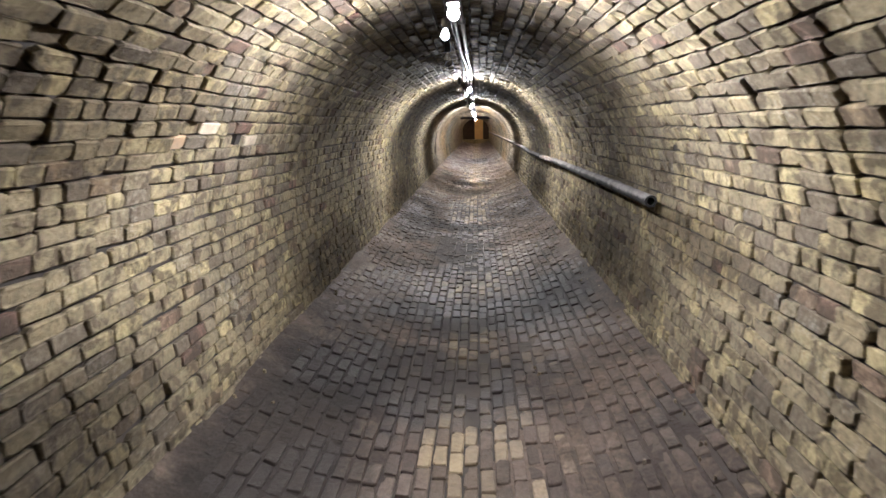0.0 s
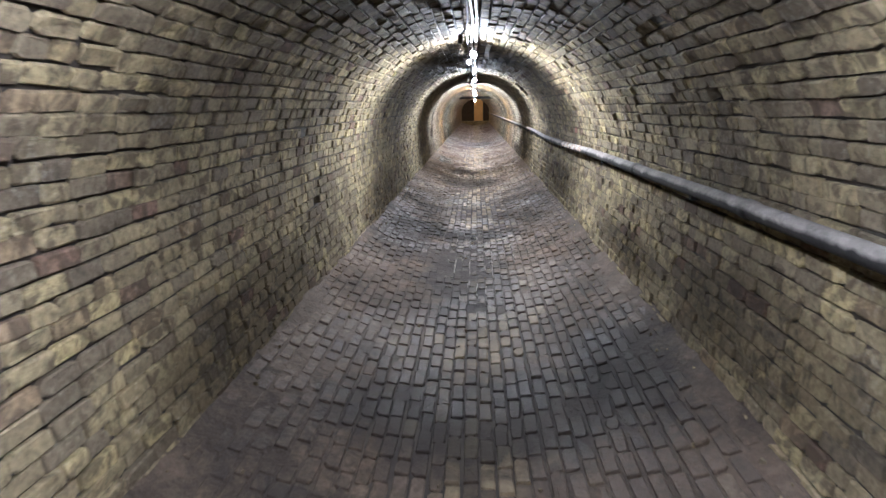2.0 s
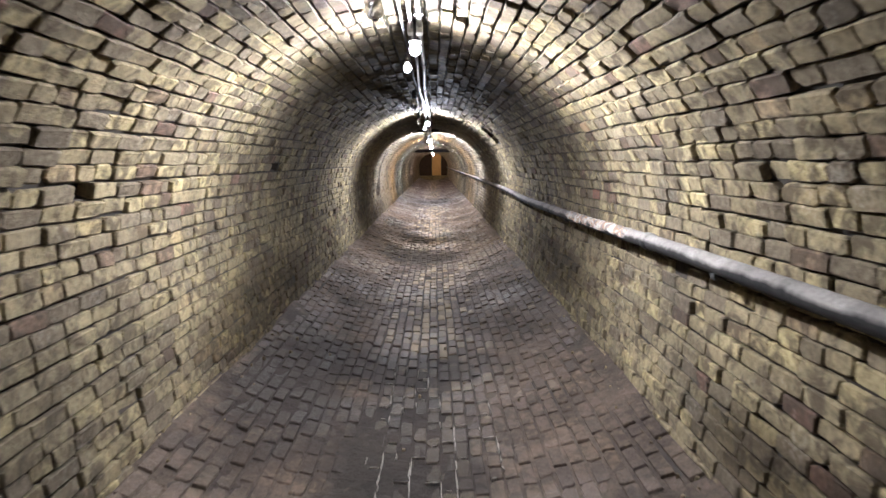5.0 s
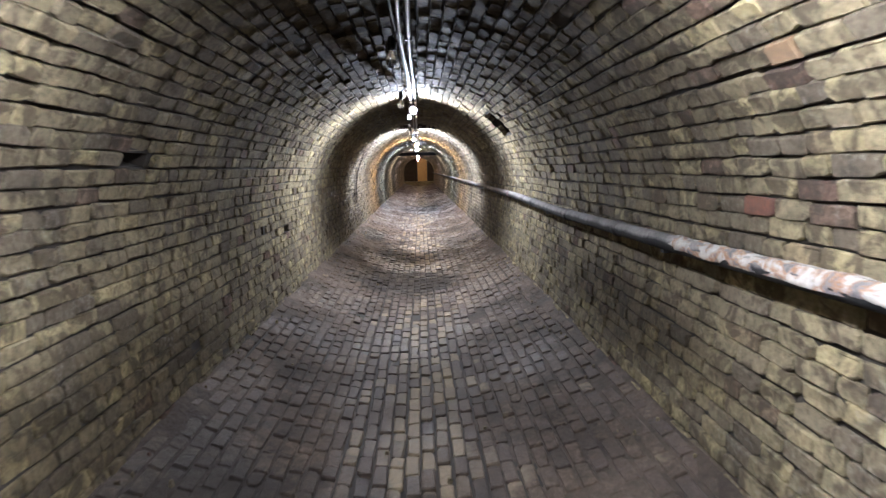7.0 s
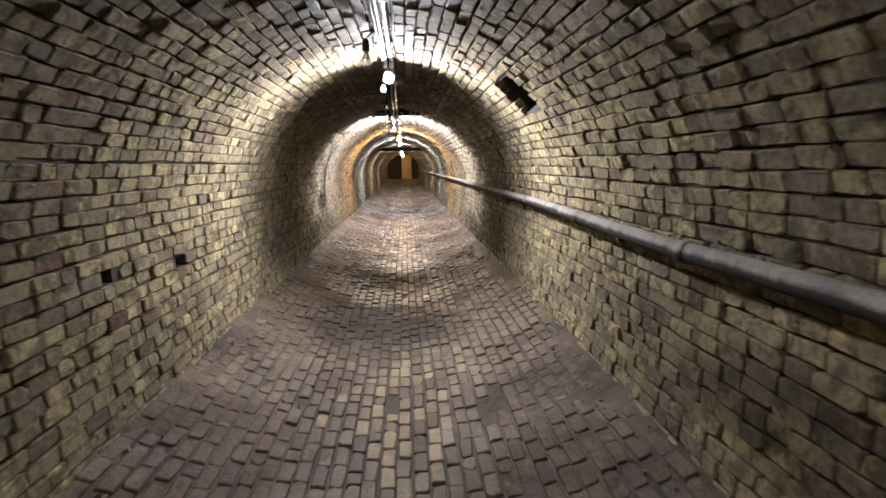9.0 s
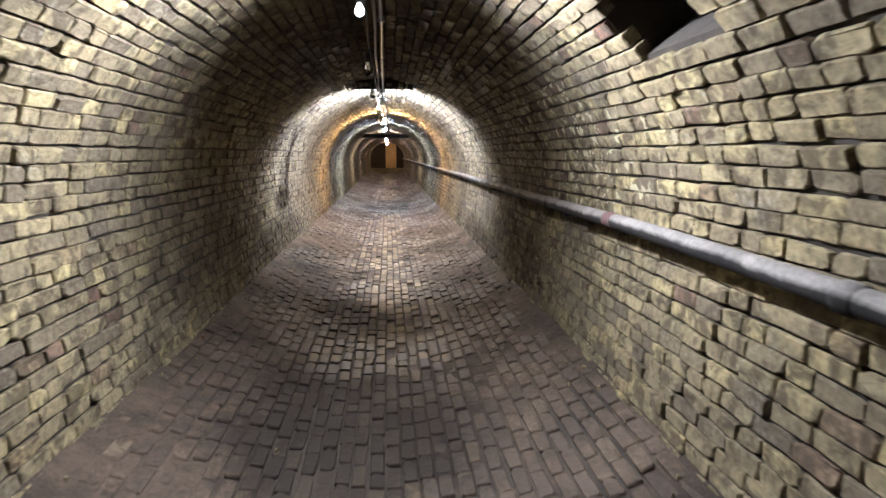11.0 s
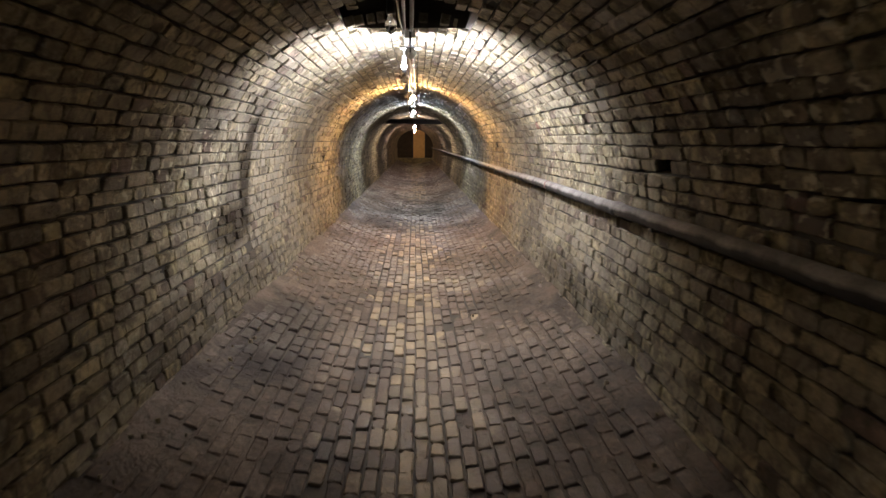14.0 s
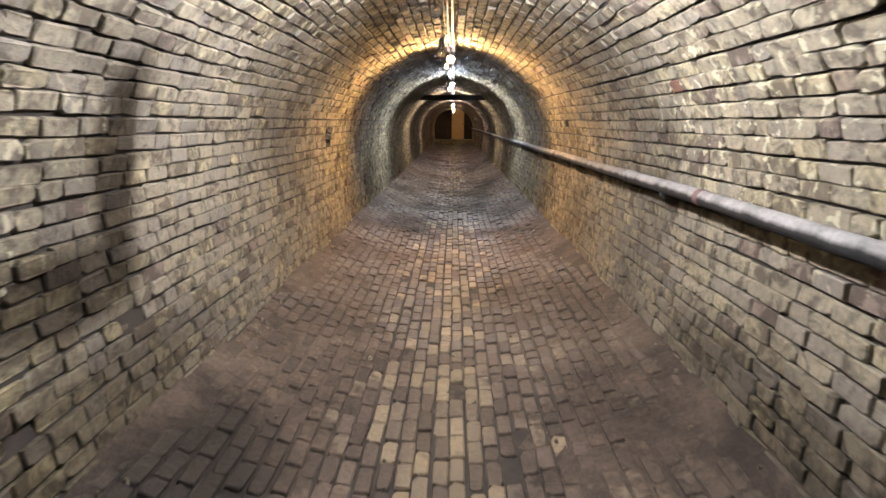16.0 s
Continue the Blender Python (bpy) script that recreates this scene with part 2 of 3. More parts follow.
dnt.links.new(mix(dnt, 0.6, soil_and_shade(dnt, film_colour(dnt, dp), dp), ramp(dnt, math_node(dnt, "MULTIPLY", math_node(dnt, "ADD", dg, dk), 0.5), [(0.36, (0.35, 0.35, 0.35)), (0.5, (0.8, 0.8, 0.8)), (0.64, (1.35, 1.33, 1.3))]), "MULTIPLY"), db.inputs["Base Color"])
db.inputs["Roughness"].default_value = 0.72
db.inputs["Specular IOR Level"].default_value = 0.15
bump(dnt, db, math_node(dnt, "ADD", dg, math_node(dnt, "MULTIPLY", dk, 2.0)), 0.9, 0.010)
MAT_LIME = plain("pale_lime", (0.27, 0.25, 0.22), (0.12, 0.11, 0.095), 25.0, 0.8)
MAT_RED_BRICK = plain("red_brick", (0.17, 0.075, 0.045), (0.09, 0.045, 0.035), 14.0, 0.9)
MAT_ORANGE_BRICK = plain("orange_brick", (0.27, 0.18, 0.10), (0.20, 0.14, 0.09), 14.0, 0.9)
MAT_PALE_BRICK = plain("pale_brick", (0.42, 0.36, 0.25), (0.28, 0.235, 0.17), 14.0, 0.9)
MAT_PIPE, pnt, pb = nodes_of("dusty_shaded_pipe")
pp = coords(pnt)
pa, pf = noise_tex(pnt, pp, 5.0, 6.0, 0.65, 0.4), noise_tex(pnt, pp, 70.0, 5.0, 0.6)
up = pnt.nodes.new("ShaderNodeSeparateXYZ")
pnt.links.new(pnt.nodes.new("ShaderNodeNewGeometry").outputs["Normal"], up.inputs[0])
# dust on the upper side; the near-black underside is shade painted in
dusty_lit_top = grey(pnt, math_node(pnt, "ADD", up.outputs["Z"], math_node(pnt, "MULTIPLY", math_node(pnt, "SUBTRACT", pa, 0.5), 1.2)), -0.1, 0.45)
pc = mix(pnt, dusty_lit_top, ramp(pnt, pa, [(0.35, (0.012, 0.012, 0.013)), (0.65, (0.030, 0.028, 0.027))]), ramp(pnt, pa, [(0.35, (0.17, 0.16, 0.15)), (0.65, (0.31, 0.29, 0.275))]))
pc = mix(pnt, 0.45, pc, ramp(pnt, pf, [(0.3, (0.45, 0.45, 0.45)), (0.7, (1.25, 1.25, 1.25))]), "MULTIPLY")
pnt.links.new(pc, pb.inputs["Base Color"])
pnt.links.new(grey(pnt, dusty_lit_top, 0.0, 1.0, 0.78, 0.9), pb.inputs["Roughness"])
pb.inputs["Specular IOR Level"].default_value = 0.2
bump(pnt, pb, math_node(pnt, "ADD", pa, pf), 0.4, 0.004)
MAT_RED = plain("red_paint", (0.155, 0.06, 0.055), (0.10, 0.07, 0.065), 30.0, 0.75)
MAT_RUST, rnt, rb = nodes_of("flaking_crust")
rp = coords(rnt)
rn, rf = noise_tex(rnt, rp, 11.0, 4.0, 0.6, 0.8), noise_tex(rnt, rp, 60.0, 5.0, 0.6)
rc = ramp(rnt, rn, [(0.36, (0.13, 0.12, 0.125)), (0.44, (0.22, 0.20, 0.19)), (0.47, (0.30, 0.16, 0.08)), (0.54, (0.42, 0.39, 0.35)), (0.66, (0.50, 0.47, 0.43))])
rc = mix(rnt, 0.5, rc, ramp(rnt, rf, [(0.3, (0.5, 0.5, 0.5)), (0.7, (1.15, 1.15, 1.15))]), "MULTIPLY")
rnt.links.new(rc, rb.inputs["Base Color"])
rb.inputs["Roughness"].default_value = 0.9
bump(rnt, rb, rn, 0.8, 0.01)
MAT_BLACK = plain("sooty_steel", (0.03, 0.03, 0.032), (0.018, 0.018, 0.018), 9.0, 0.7)
MAT_CABLE = plain("grey_cable", (0.17, 0.17, 0.175), (0.10, 0.10, 0.105), 12.0, 0.45)
MAT_END = plain("blackened_brick", (0.035, 0.022, 0.016), (0.022, 0.014, 0.011), 4.0, 0.9)
MAT_TIMBER = plain("door_timber", (0.55, 0.34, 0.13), (0.45, 0.27, 0.10), 3.0, 0.6)


def glow(name, colour, strength):
    m, nt, bsdf = nodes_of(name)
    bsdf.inputs["Emission Color"].default_value = (*colour, 1)
    bsdf.inputs["Emission Strength"].default_value = strength
    bsdf.inputs["Base Color"].default_value = (0.9, 0.9, 0.9, 1)
    return m


# ---- mesh helpers
def mesh_object(name, verts, faces, mats, parent=None, face_mats=None, smooth=False):
    me = bpy.data.meshes.new(name)
    me.from_pydata(verts, [], faces)
    for m in mats:
        me.materials.append(m)
    if face_mats is not None:
        me.polygons.foreach_set("material_index", face_mats)
    if smooth:
        me.polygons.foreach_set("use_smooth", [True] * len(me.polygons))
    me.update()
    ob = new(name, me)
    ob.parent = parent
    return ob


def part(name, bm, material, parent, label=""):
    me = bpy.data.meshes.new(name)
    bm.to_mesh(me)
    bm.free()
    me.materials.append(material)
    ob = new(name, me)
    ob.parent = parent
    if label:
        ob["label"] = label
    return ob


def box(bm, cx, cy, cz, sx, sy, sz, bevel=0.0):
    r = bmesh.ops.create_cube(bm, size=1, matrix=Matrix.LocRotScale((cx, cy, cz), None, (sx, sy, sz)))
    if bevel:
        edges = {e for v in r["verts"] for e in v.link_edges}
        bmesh.ops.bevel(bm, geom=list(edges), offset=bevel, segments=2, affect="EDGES", profile=0.6)
    return bm


def tube(bm, points, radius, sides=12, cap=True):
    """A round bar along a line of points."""
    pts = [Vector(p) for p in points]
    rings = []
    for i, p in enumerate(pts):
        d = (pts[min(i + 1, len(pts) - 1)] - pts[max(i - 1, 0)]).normalized()
        a = d.cross(Vector((0, 0, 1)) if abs(d.z) < 0.9 else Vector((1, 0, 0))).normalized()
        b = d.cross(a)
        rad = radius[i] if isinstance(radius, (list, tuple)) else radius
        rings.append([bm.verts.new(p + (a * math.cos(w) + b * math.sin(w)) * rad) for w in (k * math.tau / sides for k in range(sides))])
    for r0, r1 in zip(rings, rings[1:]):
        for k in range(sides):
            f = bm.faces.new((r0[k], r0[(k + 1) % sides], r1[(k + 1) % sides], r1[k]))
            f.smooth = True
    if cap:
        bm.faces.new(rings[0][::-1])
        bm.faces.new(rings[-1])
    return bm


# ---- the section of the tunnel, from one foot over the crown to the other
def section(n=400):
    pts = []
    zf = floor_z(FOOT) - 0.05
    for i in range(60):
        k = i / 60
        z = zf + (SPRING - zf) * k
        pts.append((-(FOOT + (HALF - FOOT) * math.sin(k * math.pi / 2)), z))
    for i in range(241):
        a = math.pi - math.pi * i / 240
        pts.append((HALF * math.cos(a), SPRING + (CROWN - SPRING) * math.sin(a)))
    left = pts[:60]
    pts += [(-x, z) for x, z in reversed(left)]
    return np.array(pts)


SEC = section()
SEC_S = np.concatenate([[0], np.cumsum(np.hypot(*np.diff(SEC, axis=0).T))])
LENGTH = SEC_S[-1]


def at_s(s):
    """Point, tangent and inward normal of the section at arc lengths s."""
    s = np.asarray(s, float)
    x, z = np.interp(s, SEC_S, SEC[:, 0]), np.interp(s, SEC_S, SEC[:, 1])
    e = 0.03
    tx = np.interp(s + e, SEC_S, SEC[:, 0]) - np.interp(s - e, SEC_S, SEC[:, 0])
    tz = np.interp(s + e, SEC_S, SEC[:, 1]) - np.interp(s - e, SEC_S, SEC[:, 1])
    n = np.hypot(tx, tz)
    tx, tz = tx / n, tz / n
    return x, z, tx, tz, tz, -tx


def s_of_height(z, right=False):
    k = int(np.argmin(np.abs(SEC[:180, 1] - z)))
    return LENGTH - SEC_S[k] if right else SEC_S[k]


# ---- bricks: a few worn shapes, used over and over
def brick_shape(length, height, depth, rng, fine):
    """Local axes: x along the course, y across it, z out of the wall (face at 0)."""
    a, b = length / 2, height / 2
    if fine:
        c = 0.0025 + 0.008 * rng.random(4) ** 2 + 0.016 * (rng.random(4) < 0.2)
        ring = [(-a + c[0], -b), (a - c[1], -b), (a, -b + c[1] * 0.7), (a, b - c[2] * 0.7), (a - c[2], b), (-a + c[3], b), (-a, b - c[3] * 0.7), (-a, -b + c[0] * 0.7)]
    else:
        ring = [(-a, -b), (a, -b), (a, b), (-a, b)]
    n = len(ring)
    ring = np.array(ring)
    ring += rng.normal(0, 0.0019, ring.shape)
    inner = ring * np.array([(a - 0.0045) / a, (b - 0.0045) / b]) + rng.normal(0, 0.0016, ring.shape)
    tilt = rng.normal(0, 0.025), rng.normal(0, 0.04)
    face = inner[:, 0] * tilt[0] + inner[:, 1] * tilt[1] + rng.normal(0, 0.0016, n)
    v = np.concatenate([np.c_[ring, np.full(n, -depth)], np.c_[ring, face - 0.0045 - rng.random(n) * 0.003], np.c_[inner, face]])
    f = []
    for k in range(n):
        j = (k + 1) % n
        f += [(k, j, n + j, n + k), (n + k, n + j, 2 * n + j, 2 * n + k)]
    return v, f, tuple(range(2 * n, 3 * n))


class Kit:
    def __init__(self, long, short, height, depth, seed):
        rng = np.random.default_rng(seed)
        self.size = {0: long, 1: short}
        self.fine = {0: [brick_shape(long, height, depth, rng, True) for _ in range(10)], 1: [brick_shape(short, height, depth, rng, True) for _ in range(6)]}
        self.plain = {0: [brick_shape(long, height, depth, rng, False) for _ in range(6)], 1: [brick_shape(short, height, depth, rng, False) for _ in range(4)]}
        self.meshes = {}

    def mesh(self, kind, k, material):
        if (kind, k) not in self.meshes:
            v, f, cap = self.fine[kind][k % len(self.fine[kind])]
            me = bpy.data.meshes.new("brick")
            me.from_pydata([tuple(p) for p in v], [], f + [cap])
            me.materials.append(material)
            self.meshes[kind, k] = me
        return self.meshes[kind, k]


WALL_KIT = Kit(0.168, 0.104, 0.0618, 0.06, 3)
FLOOR_KIT = Kit(0.170, 0.100, 0.0665, 0.05, 5)


def lay(course_s, y_from, y_to, kit, headers, rng, joint=0.0032, proud=0.0045):
    """Rows of (kind, s, y, variant, proud, turn) for courses at arc lengths course_s."""
    rows = []
    for s in course_s:
        y = y_from - rng.random() * 0.2
        wob = rng.normal(0, 0.002)
        share = headers * (0.5 + 1.0 * rng.random())
        while y < y_to:
            kind = 1 if rng.random() < share else 0
            ln = kit.size[kind]
            gap = joint + abs(rng.normal(0, 0.0025))
            wave = noise.noise(Vector((s * 0.9, y * 0.55, 7.0)))
            bulge = noise.noise(Vector((s * 1.3, y * 0.8, 2.0)))
            rows.append((kind, s + wob + 0.012 * wave + rng.normal(0, 0.0018), y + ln / 2, rng.integers(1000), (1.6 * proud) * bulge + rng.normal(0, proud) - (0.016 * rng.random() if rng.random() < 0.045 else 0), rng.normal(0, 0.008)))
            y += ln + gap
    return rows


def frame_of(surface, s, y, proud, turn):
    x, z, tx, tz, nx, nz = surface(s)
    u = Vector((tx * math.sin(turn), math.cos(turn), tz * math.sin(turn)))
    n = Vector((nx, 0, nz))
    v = n.cross(u)
    m = Matrix((u, v, n)).transposed().to_4x4()
    m.translation = (x + nx * proud, y, z + nz * proud)
    return m


def baked(rows, surface, kit, far):
    """Vertices and faces of many bricks in one mesh."""
    vs, fs, base = [], [], 0
    for kind, s, y, k, proud, turn in rows:
        shapes = (kit.plain if y > far else kit.fine)[kind]
        v, f, cap = shapes[k % len(shapes)]
        m = np.array(frame_of(surface, s, y, proud, turn))
        vs.append(v @ m[:3, :3].T + m[:3, 3])
        fs += [tuple(base + i for i in q) for q in f]
        fs.append(tuple(base + i for i in cap))
        base += len(v)
    return np.concatenate(vs), fs


# holes in the lining: arc length, y, width along the tunnel, height, depth
def hole(z, y, right=False, w=0.10, h=0.065, d=0.32):
    s = s_of_height(z, right)
    k = int(np.argmin(np.abs(courses - s)))
    return (courses[k], y, w, h, d)


COURSE = 0.0685
n_course = int(LENGTH / COURSE)
courses = (np.arange(n_course) + 0.5) * LENGTH / n_course
HOLES = [
    hole(1.555, 8.61, w=0.10), hole(0.857, 8.667, w=0.08), hole(0.86, 8.35, w=0.06), hole(0.87, 5.37, w=0.09), hole(1.507, 11.80, w=0.13),
    hole(0.97, 13.89, w=0.09), hole(0.85, 14.8, w=0.09), hole(0.97, 21.2, w=0.07), hole(1.31, 24.65, w=0.17, h=0.14), hole(1.41, 9.35, w=0.07),
    hole(1.53, 5.13, w=0.07), hole(1.382, 19.31, True, w=0.09), hole(1.40, 24.7, True, w=0.14),
    hole(0.98, 26.6, True, w=0.10), hole(1.30, 27.6, True, w=0.12), hole(1.30, 28.6, True, w=0.12), hole(1.62, 7.0, True, w=0.06),
    (s_of_height(1.89, True), 15.32, 0.42, 0.30, 0.40),
    (LENGTH / 2 - 0.02, 20.30, 0.50, 0.80, 0.80),
]


def in_hole(s, y, half=0.03):
    return any(abs(s - hs) < hh / 2 + 0.02 and abs(y - hy) < hw / 2 + half for hs, hy, hw, hh, hd in HOLES)


RECESS = 0.021


def lining(s0, s1, n):
    """The mortar bed behind the bricks, with pockets at the holes, and the back of the wall."""
    ss = set(np.linspace(s0, s1, n))
    ys = set(np.arange(Y0, Y1, 1.0)) | {Y1}
    mine = [h for h in HOLES if s0 < h[0] < s1]
    for hs, hy, hw, hh, hd in mine:
        ss |= {hs - hh / 2, hs + hh / 2}
        ys |= {hy - hw / 2 - 0.055, hy + hw / 2 + 0.055}
    ss, ys = np.array(sorted(ss)), np.array(sorted(ys))
    x, z, tx, tz, nx, nz = at_s(ss)
    V, F = [], []

    def sheet(off, flip, skip):
        b = len(V)
        for y in ys:
            V.extend(zip(x - nx * off, [y] * len(ss), z - nz * off))
        for j in range(len(ys) - 1):
            for i in range(len(ss) - 1):
                cs, cy = (ss[i] + ss[i + 1]) / 2, (ys[j] + ys[j + 1]) / 2
                if skip and any(abs(cs - h[0]) < h[3] / 2 and abs(cy - h[1]) < h[2] / 2 + 0.055 for h in mine):
                    continue
                q = (b + j * len(ss) + i, b + j * len(ss) + i + 1, b + (j + 1) * len(ss) + i + 1, b + (j + 1) * len(ss) + i)
                F.append(q if flip else q[::-1])
    sheet(RECESS, False, True)
    sheet(0.45, True, False)
    for hs, hy, hw, hh, hd in mine:
        e = np.array([hs - hh / 2, hs + hh / 2])
        px, pz, _, _, qx, qz = at_s(e)
        b = len(V)
        for off in (RECESS, hd):
            for i in (0, 1):
                for y in (hy - hw / 2 - 0.055, hy + hw / 2 + 0.055):
                    V.append((px[i] - qx[i] * off, y, pz[i] - qz[i] * off))
        F.extend([(b, b + 1, b + 5, b + 4), (b + 1, b + 3, b + 7, b + 5), (b + 3, b + 2, b + 6, b + 7), (b + 2, b, b + 4, b + 6), (b + 4, b + 5, b + 7, b + 6)])
    return V, F


# ---- walls, ceiling
S_L = s_of_height(SPRING)
rng = np.random.default_rng(11)
FAR = 26.0
NEAR = (3.5, 9.0)


def build_wall(name, s0, s1, label):
    V, F = lining(s0, s1, 16)
    wall = tagged(mesh_object(name, V, F, [MAT_MORTAR]), label, "wall", kind="structure")
    rows = [r for r in lay(courses[(courses > s0) & (courses < s1)], Y0, Y1, WALL_KIT, 0.28, rng) if not in_hole(r[1], r[2])]
    near = [r for r in rows if NEAR[0] < r[2] < NEAR[1]][::1]
    near = sorted(near, key=lambda r: abs(r[2] - 6.0))[:300]
    keep = set(map(id, near))
    v, f = baked([r for r in rows if id(r) not in keep], at_s, WALL_KIT, FAR)
    stuff = mesh_object("brickwork", v, f, [MAT_WALL], wall)
    tagged(stuff, "weathered yellow stock bricks with open joints", kind="stuff")
    return wall, near


wall_left, near_left = build_wall("wall_left", 0.0, S_L, "grimy yellow stock brick wall of the tunnel")
wall_right, near_right = build_wall("wall_right", LENGTH - S_L, LENGTH, "grimy yellow stock brick wall carrying the pipe")

V, F = lining(S_L, LENGTH - S_L, 60)
rows = [r for r in lay(courses[(courses > S_L) & (courses < LENGTH - S_L)], Y0, Y1, WALL_KIT, 0.5, rng) if not in_hole(r[1], r[2])]
v, f = baked(rows, at_s, WALL_KIT, FAR)
# odd bricks: height, y, right side, material slot
ODD = [(1.25, 11.15, True, 2), (1.70, 10.76, True, 3), (1.53, 5.35, False, 4), (1.64, 4.88, False, 4), (1.60, 21.6, True, 2), (1.55, 4.6, False, 3)]
slots = [1] * len(rows)
for z, y, right, slot in ODD:
    s = s_of_height(z, right)
    slots[min(range(len(rows)), key=lambda k: abs(rows[k][1] - s) * 3 + abs(rows[k][2] - y))] = slot
brick_slots = []
for r, slot in zip(rows, slots):
    brick_slots += [slot] * (9 if r[2] > FAR else 17)
b = len(V)
ceiling = mesh_object("ceiling", V + [tuple(p) for p in v], F + [tuple(b + i for i in q) for q in f], [MAT_MORTAR, MAT_VAULT, MAT_RED_BRICK, MAT_ORANGE_BRICK, MAT_PALE_BRICK], None, [0] * len(F) + brick_slots)
tagged(ceiling, "soot-blackened brick barrel vault of the tunnel", "ceiling", kind="structure")


# ---- floor
def floor_at(x):
    x = np.asarray(x, float)
    z = DISH * (x / FOOT) ** 2
    d = 2 * DISH * x / FOOT ** 2
    n = np.hypot(1, d)
    return x, z, 1 / n, d / n, -d / n, 1 / n


xs = np.linspace(-FOOT - 0.06, FOOT + 0.06, 25)
V, F = [], []
for off in (0.014, 0.4):
    for y in (Y0, Y1):
        V += [(x, y, floor_z(x) - off) for x in xs]
n = len(xs)
for i in range(n - 1):
    F += [(i, i + 1, n + i + 1, n + i), (2 * n + i, 3 * n + i, 3 * n + i + 1, 2 * n + i + 1)]
floor = tagged(mesh_object("floor", V, F, [MAT_MORTAR]), "worn brick-on-edge floor, dirty and damp", "floor", kind="structure")
nf = int(2 * FOOT / 0.0745)
fx = (np.arange(nf) + 0.5) * 2 * FOOT / nf - FOOT
GAPS = [(0.04, 5.51), (0.03, 5.16), (0.06, 8.52), (0.01, 14.68), (0.04, 21.2)]
rows = [r for r in lay(fx, Y0, Y1, FLOOR_KIT, 0.08, rng, 0.006, 0.0035) if not any(abs(r[1] - gx) < 0.06 and abs(r[2] - gy) < 0.07 for gx, gy in GAPS)]
near_floor = sorted([r for r in rows if abs(r[1] - 0.1) < 0.62], key=lambda r: abs(r[2] - 6.0))[:300]
keep = set(map(id, near_floor))
v, f = baked([r for r in rows if id(r) not in keep], floor_at, FLOOR_KIT, FAR)
tagged(mesh_object("paving", v, f, [MAT_FLOOR], floor), "worn grey-brown bricks laid on edge", kind="stuff")

# x, y, half sizes and height of the thicker dirt
HEAPS = [(0.04, 5.51, 0.07, 0.09, -0.03), (0.03, 5.16, 0.07, 0.09, -0.03), (0.06, 8.52, 0.06, 0.06, -0.025), (0.01, 14.68, 0.06, 0.06, -0.025), (0.04, 21.2, 0.07, 0.07, -0.03), (-0.05, 9.55, 0.36, 1.6, 0.022), (-0.05, 31.0, 0.45, 2.2, 0.009), (-0.5, 4.2, 0.4, 0.9, 0.006), (0.7, 3.6, 0.4, 0.8, 0.006), (-0.1, 17.5, 0.6, 0.9, 0.006)]

# trodden dirt that fills hollows of the floor
xs = np.linspace(-FOOT - 0.05, FOOT + 0.05, 63)
ys = np.arange(Y0, 34.0, 0.05)
V, F = [], []
for y in ys:
    for x in xs:
        h = noise.fractal(Vector((x * 1.5, y * 0.8, 0.0)), 0.7, 2.0, 4)
        h2 = noise.noise(Vector((x * 14, y * 14, 3.0)))
        side = max(0.0, (abs(x) - 0.93) / 0.25) ** 2
        heap = sum(a * math.exp(-((x - cx) / rx) ** 2 - ((y - cy) / ry) ** 4) for cx, cy, rx, ry, a in HEAPS)
        V.append((x, y, floor_z(x) - 0.0125 + 0.008 * h + 0.003 * h2 + 0.8 * heap - 0.0045 * math.exp(-(x / 0.36) ** 4) + 0.0025 * min(1.0, (x / 0.6) ** 4) + (0.012 + 0.022 * h) * side))
n = len(xs)
for j in range(len(ys) - 1):
    for i in range(n - 1):
        F.append((j * n + i, j * n + i + 1, (j + 1) * n + i + 1, (j + 1) * n + i))
tagged(mesh_object("dirt", V, F, [MAT_DIRT], None, None, True), "dark trodden dirt filling hollows between floor bricks", "dirt", kind="stuff")

# broken lines of pale lime left in the joints of the dirty middle of the floor
rng3 = np.random.default_rng(8)
V, F = [], []
for kind, s, y, k, pr, turn in rows:
    if not (-0.25 < s < 0.42 and 8.0 < y < 11.2) or rng3.random() > 0.42:
        continue
    a, b = FLOOR_KIT.size[kind] / 2, 0.036
    runs = [((s - b, y - a), (s - b, y + a)), ((s - b, y + a), (s + b, y + a)), ((s + b, y + a), (s + b, y - a))]
    for (x0, y0), (x1, y1) in runs[int(rng3.integers(3)):][:int(rng3.integers(1, 3))]:
        lo, hi = sorted(rng3.random(2))
        if hi - lo < 0.3:
            lo, hi = 0.0, 1.0
        ring, steps = [], 5
        for q in range(steps + 1):
            f0 = lo + (hi - lo) * q / steps
            cx, cy = x0 + (x1 - x0) * f0 + rng3.normal(0, 0.002), y0 + (y1 - y0) * f0 + rng3.normal(0, 0.002)
            w = (0.0015 + 0.004 * rng3.random() ** 2) * (0.4 if q in (0, steps) else 1.0)
            nx, ny = (0, 1) if abs(x1 - x0) > abs(y1 - y0) else (1, 0)
            for side in (-1, 1):
                ring.append((cx + nx * w * side, cy + ny * w * side, floor_z(cx) + 0.0125))
                ring.append((cx + nx * w * side * 1.3, cy + ny * w * side * 1.3, floor_z(cx) - 0.012))
        base = len(V)
        V += ring
        for q in range(steps):
            c = base + 4 * q
            F += [(c, c + 2, c + 6, c + 4), (c + 1, c, c + 4, c + 5), (c + 2, c + 3, c + 7, c + 6)]
tagged(mesh_object("lime_crust", V, F, [MAT_LIME], floor), "thin pale lime lines in the floor joints", kind="stuff")

